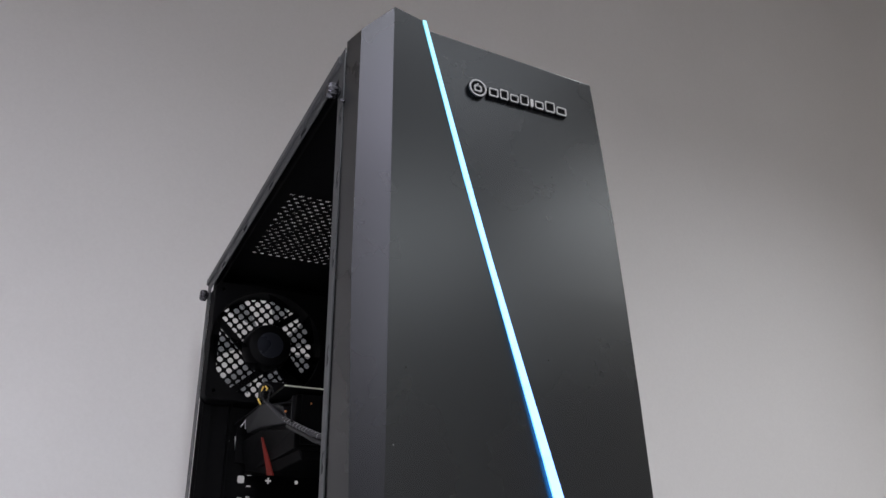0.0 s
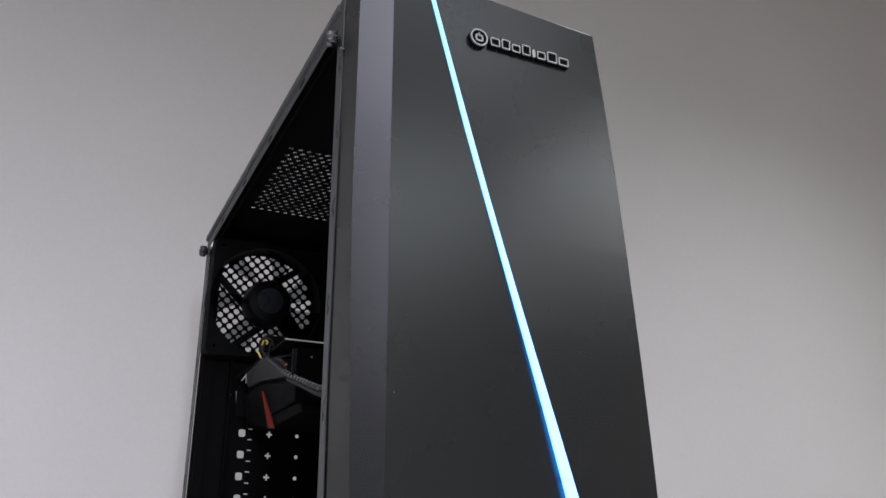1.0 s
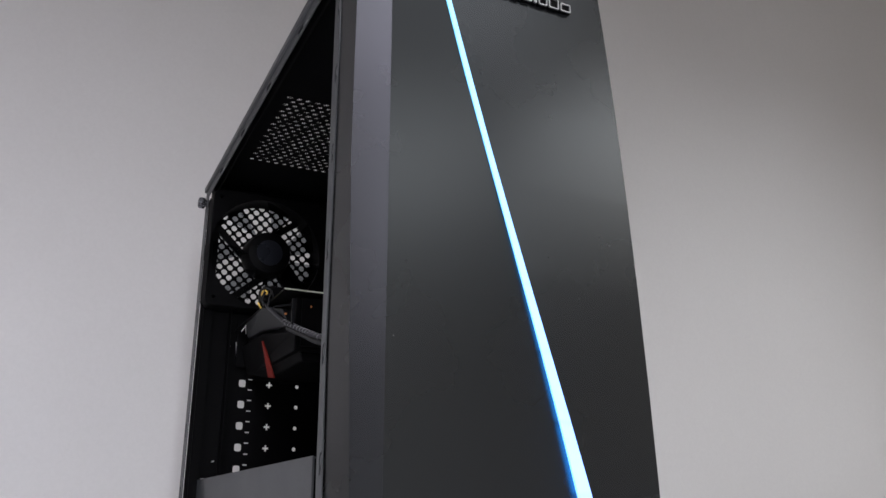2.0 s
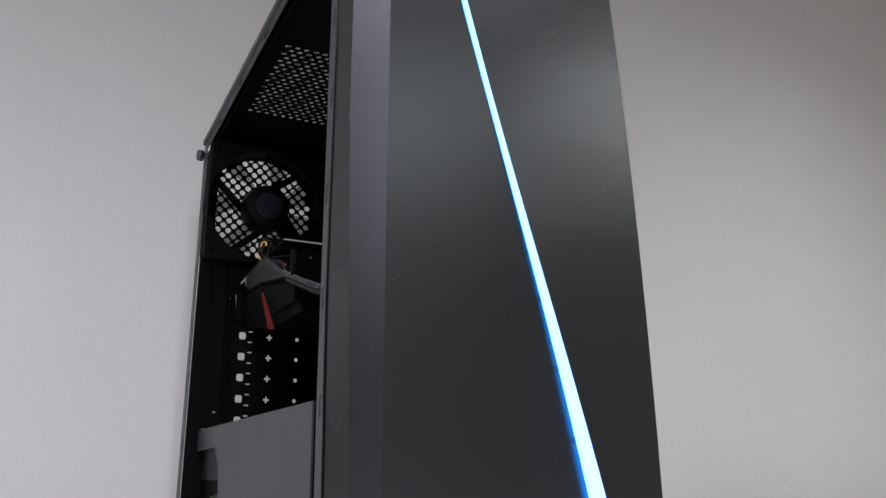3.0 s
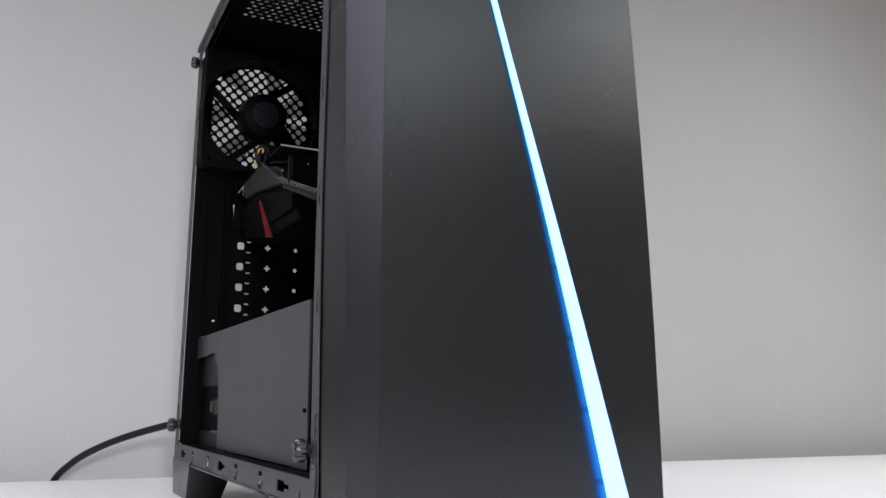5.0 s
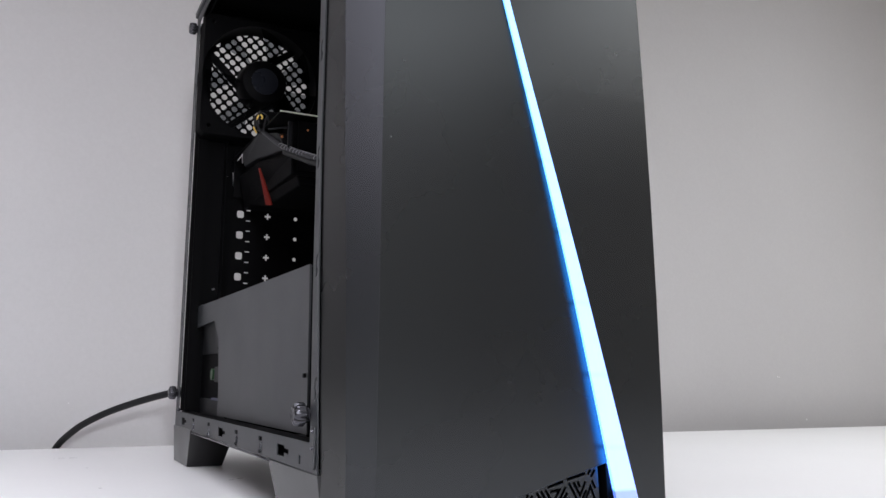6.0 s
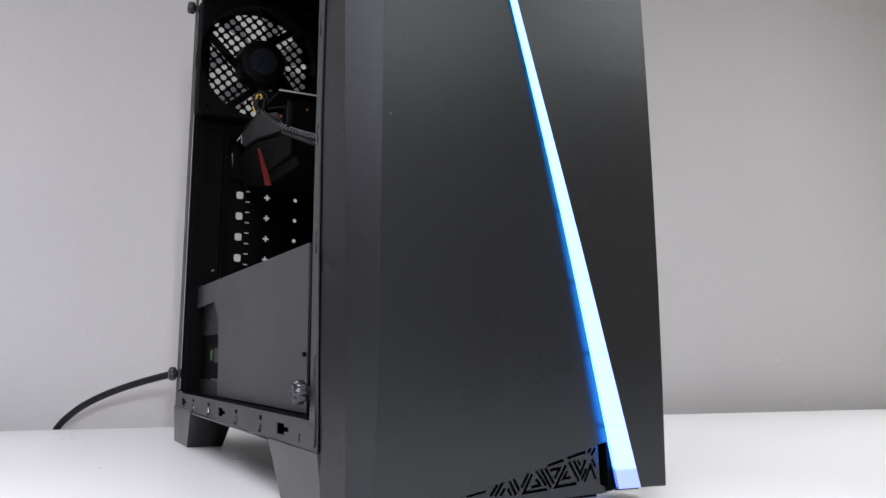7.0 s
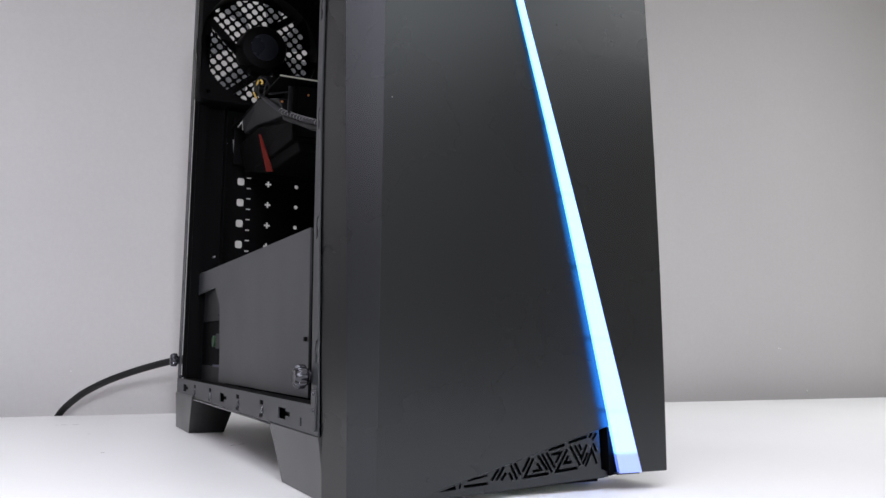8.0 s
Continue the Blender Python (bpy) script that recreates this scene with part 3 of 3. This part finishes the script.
# cover over the power supply, with its cut-out
cover = [(0.0768, 0.0410), (0.3045, 0.0410), (0.3045, 0.0600), (0.3125, 0.1000), (0.3330, 0.1148), (0.4090, 0.1130), (0.4090, 0.1314), (0.0808, 0.1314)]
part("supply_cover", plate(cover, [], 0.0012, across_x(0.0121)), M_CHASSIS, case, "dark grey steel cover with an angled cut-out")
part("supply_cover_top", box(0.0128, 0.1675, 0.0850, 0.3990, 0.1301, 0.1313), M_CHASSIS, case)
part("cover_clip", box(0.0100, 0.0115, 0.0805, 0.0832, 0.0704, 0.0728, 0.0004), M_INNER, case)
for yy in (0.394, 0.400):
    part("rivet", cylinder((0.0128, yy, 0.1318), (0.0150, yy, 0.1318), 0.0006, seg=10), M_STEEL, case)
part("cover_end", box(0.0128, 0.1675, 0.0805, 0.0817, 0.0290, 0.1300), M_INNER, case)


# screws that hold the missing side panel
def panel_screw(z, y, base, head, size):
    s = part("thumb_screw", cylinder((base, y, z), (head, y, z), 0.0017, seg=16), M_SCREW, case, "dark metal thumb screw")
    part("washer", cylinder((base - 0.0020, y, z), (base - 0.0026, y, z), 0.0040, seg=20), M_SCREW, s)
    bm, loops = bmesh.new(), []
    for step, wide in ((0.0004, 0.80), (-0.0004, 1.0), (-0.0030, 1.02), (-0.0048, 0.96), (-0.0058, 0.70), (-0.0055, 0.42)):
        loops.append([])
        for k in range(64):
            a = 2 * math.pi * k / 64
            rad = size * wide * (0.90 + 0.10 * math.cos(8 * a))
            loops[-1].append(bm.verts.new((head + step, y + rad * math.cos(a), z + rad * math.sin(a))))
    for p, q in zip(loops, loops[1:]):
        for k in range(64):
            bm.faces.new((p[k], p[(k + 1) % 64], q[(k + 1) % 64], q[k]))
    bm.faces.new(loops[0])
    bm.faces.new(loops[-1])
    smooth(part("head", bm, M_SCREW, s), 40)
    part("collar", cylinder((head + 0.0020, y, z), (head + 0.0002, y, z), 0.0034, seg=20), M_SCREW, s)


panel_screw(0.0535, 0.0330, -0.0004, -0.0036, 0.0056)
panel_screw(0.3976, 0.0335, -0.0004, -0.0036, 0.0052)
panel_screw(0.3908, 0.4125, 0.0035, -0.0030, 0.0057)
panel_screw(0.0560, 0.4125, 0.0035, -0.0030, 0.0057)


# feet
def foot(top, bottom, label):
    part("foot", hull(top, bottom, 0.0004), M_FOOT, case, label)


def foot_block(x0, x1, y0, y1, top, inx, iny0, iny1, flip=1):
    t = [(x0, y0, top), (x1, y0, top), (x1, y1, top), (x0, y1, top)]
    b = [(x0 + flip * 0.0036, y0 + iny0, DESK), (x1 - flip * inx, y0 + iny0, DESK), (x1 - flip * inx, y1 - iny1, DESK), (x0 + flip * 0.0036, y1 - iny1, DESK)]
    foot(t, b, "tapered black plastic foot")


foot_block(-0.0018, 0.0345, 0.338, 0.4195, Z0 + 0.0023, 0.004, 0.0290, -0.012)
foot_block(0.1800, 0.1400, 0.338, 0.4195, Z0 + 0.0023, 0.008, 0.0290, -0.012, -1)
foot_block(-0.0008, 0.0420, 0.0197, 0.1060, Z0 + 0.0008, 0.008, -0.0010, 0.0165)
foot_block(0.1790, 0.1380, 0.0560, 0.1240, Z0 - 0.0004, 0.008, 0.0, 0.032, -1)

# badge: ring emblem and plain raised bars on dark backings
def y_badge(z):
    return y_right(z) - 0.0002


badge = part("badge", cylinder((0.0822, y_badge(0.4125), 0.4122), (0.0822, y_badge(0.4125) - 0.0024, 0.4122), 0.0065, seg=36, bevel=0.0005), M_PLASTIC, case, "raised silver emblem and bars on a dark backing")


def ring(cx, cz, r0, r1, y, mat, parent, name):
    part(name, plate(disc(cx, cz, r1, 36), [disc(cx, cz, r0, 36)], 0.0012, across_y(y)), mat, parent)


yb = y_badge(0.412) - 0.0028
ring(0.0822, 0.4122, 0.0050, 0.0061, yb, M_SILVER, badge, "ring")
part("emblem", plate(round_rect(0.0822, 0.4118, 0.0055, 0.0050, 0.0014), [round_rect(0.0822, 0.4118, 0.0033, 0.0028, 0.0008)], 0.0012, across_y(yb)), M_SILVER, badge)
part("emblem", box(0.0817, 0.0827, yb - 0.0006, yb + 0.0006, 0.4128, 0.4155), M_SILVER, badge)
xx = 0.0903
for w, h in ((0.0068, 0.0060), (0.0062, 0.0072), (0.0064, 0.0056), (0.0064, 0.0076), (0.0024, 0.0060), (0.0066, 0.0058), (0.0076, 0.0078), (0.0078, 0.0060)):
    zc = 0.4122 - 0.0031 + h / 2
    yy = y_badge(zc)
    bk = part("bar_backing", plate(round_rect(xx + w / 2, zc, w + 0.0010, h + 0.0010, 0.0012), [], 0.0024, across_y(yy - 0.0011)), M_PLASTIC, badge)
    holes_ = [round_rect(xx + w / 2, zc, w - 0.0017, h - 0.0018, 0.0004)] if w > 0.004 else []
    part("bar", plate(round_rect(xx + w / 2, zc, w, h, 0.0010), holes_, 0.0010, across_y(yy - 0.0027)), M_SILVER, badge)
    xx += w + 0.0012

# ---- inside the case ----
# exhaust fan
fan = thing("case_fan", (FX - 0.003, 0.398, 0.340), "black square case fan on the back plate", "fan")
CX, CZ, HF = 0.0572, 0.3410, 0.0560
BX = CX - 0.0036
part("fan_frame", plate(round_rect(CX, CZ, 2 * HF, 2 * HF, 0.006), [disc(BX, CZ - 0.0008, 0.0530, 48), disc(CX - 0.049, CZ - 0.049, 0.0022), disc(CX + 0.049, CZ - 0.049, 0.0022), disc(CX - 0.049, CZ + 0.049, 0.0022), disc(CX + 0.049, CZ + 0.049, 0.0022)], 0.0245, across_y(0.3970), 0.0006), M_INNER, fan)
smooth(part("hub", cylinder((CX, 0.3850, CZ), (CX, 0.4070, CZ), 0.0205, 0.0230, seg=40, bevel=0.0015), M_PLASTIC, fan))
part("hub_sticker", cylinder((CX, 0.3846, CZ), (CX, 0.3852, CZ), 0.0125, seg=36), M_HUB, fan)
for k in range(4):
    a = radians((37, 136, 220, 308)[k])
    c, s = math.cos(a), math.sin(a)
    off = 0.0145
    wide = 0.0150 if k == 3 else 0.0033
    p = [(0.0, -wide + off), (0.0525, -wide + off), (0.0525, 0.0030 + off), (0.0, 0.0036 + off)]
    q = [(CX + c * u - s * v, CZ + s * u + c * v) for u, v in p]
    part("strut", hull([(u, 0.4045, v) for u, v in q], [(u, 0.4085, v) for u, v in q]), M_PLASTIC, fan)
for k in range(7):
    a0 = 2 * math.pi * k / 7 + radians(23)
    bm = bmesh.new()
    grid = []
    for i in range(5):
        r = 0.0185 + (0.0515 - 0.0185) * i / 4
        grid.append([])
        for j in range(5):
            a = a0 + (j / 4 - 0.5) * (0.44 + 0.08 * i / 4) + 0.12 * i / 4
            y = 0.4035 - 0.018 * j / 4
            grid[-1].append(bm.verts.new((CX + r * math.cos(a), y, CZ + r * math.sin(a))))
    for i in range(4):
        for j in range(4):
            bm.faces.new((grid[i][j], grid[i + 1][j], grid[i + 1][j + 1], grid[i][j + 1]))
    bmesh.ops.solidify(bm, geom=bm.faces[:], thickness=0.0012)
    smooth(part("blade", bm, M_SMOKE, fan, "smoked plastic blade"))

# motherboard, upright on the tray
board = thing("motherboard", (0.166, 0.27, 0.26), "black motherboard on the tray inside the case", "motherboard")
part("board", box(0.1648, 0.1664, 0.150, 0.395, 0.150, 0.388, 0.0004), M_BOARD, board)
part("heat_sink", box(0.150, 0.1646, 0.355, 0.388, 0.300, 0.375, 0.002), M_INNER, board)
part("cooler", box(0.105, 0.1646, 0.255, 0.335, 0.295, 0.372, 0.004), M_INNER, board)
part("memory_stick", box(0.134, 0.1646, 0.215, 0.2165, 0.250, 0.382), M_INNER, board)
part("memory_stick", box(0.134, 0.1646, 0.205, 0.2065, 0.250, 0.382), M_INNER, board)

# graphics card, lying across from the back plate
card = thing("graphics_card", (0.10, 0.32, 0.24), "black graphics card with red accents, fitted in the case", "graphics card")
GX, GT = 0.034, 0.2675
part("circuit_board", box(GX, 0.163, 0.2405, 0.4035, GT - 0.0016, GT, 0.0002), M_INNER, card, "thin black circuit board")
part("board_edge", box(GX, 0.163, 0.2394, 0.2404, GT - 0.0005, GT + 0.0003), M_PCB, card, "pale board edge")
part("back_cover", box(GX + 0.0015, 0.162, 0.2410, 0.4030, GT + 0.0003, GT + 0.0016), M_PLASTIC, card)
up = [(GX + 0.0015, 0.372, GT + 0.0010), (GX - 0.0009, 0.302, GT - 0.0016), (GX + 0.0038, 0.262, GT - 0.0105), (GX + 0.0088, 0.256, GT - 0.0255), (GX + 0.0042, 0.322, GT - 0.0171), (GX + 0.0022, 0.362, GT - 0.0157)]
part("shroud_side", hull(up, [(x + 0.012, y, z) for x, y, z in up], 0.0012), M_CARD, card, "grey angled shroud cheek")
low = [(GX + 0.0048, 0.392, GT - 0.018), (GX + 0.0048, 0.356, GT - 0.018), (GX + 0.0056, 0.322, GT - 0.0190), (GX + 0.0118, 0.248, GT - 0.031), (GX + 0.020, 0.250, GT - 0.053), (GX + 0.016, 0.330, GT - 0.055), (GX + 0.010, 0.390, GT - 0.043)]
part("shroud", hull(low, [(0.160, y, z) for x, y, z in low], 0.0012), M_INNER, card)
part("shroud_block", box(GX + 0.012, 0.160, 0.246, 0.400, GT - 0.046, GT - 0.004, 0.001), M_INNER, card)
red = [(GX + 0.0042, 0.3180, GT - 0.0264), (GX + 0.0044, 0.3160, GT - 0.0266), (GX + 0.0100, 0.3130, GT - 0.0430), (GX + 0.0148, 0.3120, GT - 0.0574), (GX + 0.0117, 0.3180, GT - 0.0566)]
part("accent", hull(red, [(x + 0.0012, y, z) for x, y, z in red]), M_RED, card, "red accent stripe")
red = [(0.079, 0.2530, GT - 0.0535), (0.094, 0.2530, GT - 0.0530), (0.094, 0.2510, GT - 0.0560), (0.076, 0.2510, GT - 0.0570)]
part("accent", hull(red, [(x, y + 0.006, z) for x, y, z in red]), M_RED, card, "red accent stripe")
for k in range(8):
    part("ridge", box(0.0600 + 0.0030 * k, 0.0612 + 0.0030 * k, 0.2470, 0.2482, GT - 0.0410 + 0.0004 * k, GT - 0.0330 + 0.0004 * k), M_CARD, card)
edge = [(0.0356, 0.4038, 0.2560), (0.0373, 0.4038, 0.2358), (0.0380, 0.4038, 0.2358), (0.0363, 0.4038, 0.2560)]
part("bracket", hull(edge, [(x, y + 0.0012, z) for x, y, z in edge]), M_STEEL, card, "bare steel slot bracket")
edge = [(GX + 0.0018, 0.3715, GT + 0.0008), (GX + 0.0024, 0.3715, GT + 0.0008), (GX + 0.0034, 0.3715, GT - 0.0100), (GX + 0.0028, 0.3715, GT - 0.0100)]
part("cheek_edge", hull(edge, [(x, y + 0.0010, z) for x, y, z in edge]), M_STEEL, card, "thin bright edge of the shroud")
# dark sheet added as the shade over the bracket beside its bare edge
part("bracket_shade", box(0.0364, 0.163, 0.4015, 0.4036, 0.2325, 0.2765), M_INNER, card)
tab = [(0.0318, 0.3660, 0.2578), (0.0395, 0.3660, 0.2692), (0.0391, 0.3660, 0.2700), (0.0314, 0.3660, 0.2586)]
part("bracket_tab", hull(tab, [(x, y + 0.0012, z) for x, y, z in tab]), M_STEEL, card)
part("power_socket", box(0.0300, 0.0480, 0.2860, 0.3060, GT + 0.0018, GT + 0.0135, 0.0008), M_PLASTIC, card)
part("copper_coil", box(0.0355, 0.0372, 0.2400, 0.2412, 0.2470, 0.2486, 0.0004), M_COPPER, card, "small copper coil")
part("end_post", box(0.0404, 0.0424, 0.2385, 0.2400, 0.2395, 0.2600), M_CARD, card)
part("end_rail", hull([(0.0260, 0.2390, 0.2512), (0.0403, 0.2390, 0.2548), (0.0403, 0.2390, 0.2560), (0.0260, 0.2390, 0.2524)], [(0.0260, 0.2404, 0.2512), (0.0403, 0.2404, 0.2548), (0.0403, 0.2404, 0.2560), (0.0260, 0.2404, 0.2524)]), M_CARD, card)
part("copper_coil", box(0.0554, 0.0566, 0.2396, 0.2408, 0.2546, 0.2562, 0.0004), M_COPPER, card, "small copper coil")
part("fin_block", box(0.0500, 0.150, 0.2440, 0.2455, 0.2250, 0.2630), M_INNER, card)

# its power lead
lead = thing("power_lead", (0.03, 0.29, 0.275), "braided grey power lead with yellow ends on the graphics card", "cable")
route = [(0.0340, 0.300, 0.2695), (0.0365, 0.279, 0.2578), (0.0399, 0.252, 0.2436), (0.0453, 0.225, 0.2330), (0.0488, 0.196, 0.2229), (0.0620, 0.150, 0.2130)]
part("sleeve", tube(route, 0.0018), M_SLEEVE, lead)
part("second_sleeve", tube([(x + 0.002, y - 0.001, z - 0.0042) for x, y, z in route[2:]], 0.0024), M_CORD, lead)


def braid(turn, sense):
    """One silver thread wound round the sleeve."""
    pts = []
    p = [Vector(q) for q in route]
    for k in range(150):
        f = 1.9 + 2.6 * k / 149
        i = int(f)
        a, b = p[i], p[i + 1]
        c = a.lerp(b, f - i)
        d = (b - a).normalized()
        u = d.cross(Vector((0, 0, 1))).normalized()
        w = u.cross(d)
        t = turn + sense * k * 0.62
        pts.append(c + 0.0019 * (math.cos(t) * u + math.sin(t) * w))
    return tube(pts, 0.00024, 4, 1)


part("silver_thread", braid(0.0, 1), M_SILVER, lead)
# loose wires at the plug, two of them yellow
for mat, bend in ((M_GOLD, ((0.0284, 0.2752), (0.0271, 0.2724), (0.0272, 0.2706))),
                  (M_GOLD, ((0.0250, 0.2650), (0.0252, 0.2630), (0.0272, 0.2604))),
                  (M_GOLD, ((0.0300, 0.2760), (0.0312, 0.2738), (0.0305, 0.2722))),
                  (M_CORD, ((0.0330, 0.2730), (0.0270, 0.2700), (0.0300, 0.2610))),
                  (M_CORD, ((0.0350, 0.2750), (0.0330, 0.2680), (0.0330, 0.2620))),
                  (M_CORD, ((0.0290, 0.2780), (0.0340, 0.2760), (0.0370, 0.2700)))):
    (x0, z0), (x1, z1), (x2, z2) = bend
    part("yellow_wire" if mat is M_GOLD else "black_wire", tube([(x0, 0.2835, z0), (x1, 0.2815, z1), (x2, 0.2825, z2)], 0.0007, 8, 6), mat, lead)

# power supply under the cover
supply = thing("power_supply", (0.09, 0.33, Z0), "dark grey power supply under its cover in the case", "power supply")
part("body", box(0.0175, 0.1660, 0.262, 0.4085, 0.0285, 0.1270, 0.0015), M_INNER, supply)
part("upper_plate", box(0.0161, 0.0173, 0.300, 0.400, 0.0890, 0.1240), M_CARD, supply)
part("crease", box(0.0153, 0.0160, 0.302, 0.334, 0.0925, 0.0935), M_INNER, supply)
part("lower_plate", box(0.0161, 0.0173, 0.300, 0.400, 0.0300, 0.0520), M_CARD, supply)
part("terminal_block", box(0.0136, 0.0174, 0.3080, 0.3330, 0.0660, 0.0780, 0.0006), M_CARD, supply)
part("coil", cylinder((0.0136, 0.3440, 0.0720), (0.0172, 0.3440, 0.0720), 0.0045), M_GREEN, supply, "green wound coil")
part("insulator", box(0.0150, 0.0174, 0.3080, 0.3480, 0.0515, 0.0532), M_BLUE, supply, "blue insulating strip")

# mains lead, down behind the desk
cord = thing("mains_cable", (-0.05, 0.56, DESK), "black mains cable running from the case behind the desk", "cable")
part("cord", tube([(0.070, 0.424, 0.066), (0.038, 0.470, 0.0618), (0.0030, 0.502, 0.0530), (-0.0270, 0.530, 0.0425), (-0.0530, 0.556, 0.0300), (-0.0740, 0.580, 0.0145), (-0.0900, 0.604, -0.0080), (-0.0990, 0.620, -0.0500), (-0.105, 0.625, -0.30)], 0.0034, 14, 12), M_CORD, cord)
part("plug", box(0.060, 0.085, 0.4185, 0.4400, 0.056, 0.078, 0.003), M_CORD, cord)


# small marks
def mark(name, at, size, mat, label, group=""):
    tagged(part(name, cylinder(at[0], at[1], size, seg=9), mat), label, "mark", group)


for x, z, r in ((1.0678, 0.0060, 0.0017), (1.0049, 0.0766, 0.0013), (1.0090, 0.0758, 0.0008), (-0.0763, 0.0399, 0.0006)):
    mark("wall_speck", ((x, 0.6606, z), (x, 0.6592, z)), r, M_SPECK, "pale speck on the grey wall", "specks on the wall")
mark("panel_speck", ((0.0245, Y_LEFT + 0.0005, 0.184), (0.0245, Y_LEFT - 0.0001, 0.184)), 0.0004, M_FAINT, "tiny pale speck on the black front panel")
for x, y, l, turn in ((-0.0868, 0.4828, 0.0026, 0.1), (-0.0775, 0.4820, 0.0032, 0.1), (-0.0929, 0.4793, 0.0008, 0.0), (-0.0720, 0.2558, 0.0012, 0.2), (0.0168, 0.2687, 0.0024, 0.5), (0.0240, 0.2740, 0.0030, 0.7), (-0.0720, 0.3900, 0.0010, 0.3)):
    bm = box(-l, l, -0.0005, 0.0005, -0.0004, 0.0001)
    bm.transform(pose(x, y, DESK, rz=math.degrees(turn)))
    tagged(part("scuff", bm, M_PENCIL), "faint grey scuff on the white desk", "mark", "scuffs on the desk")
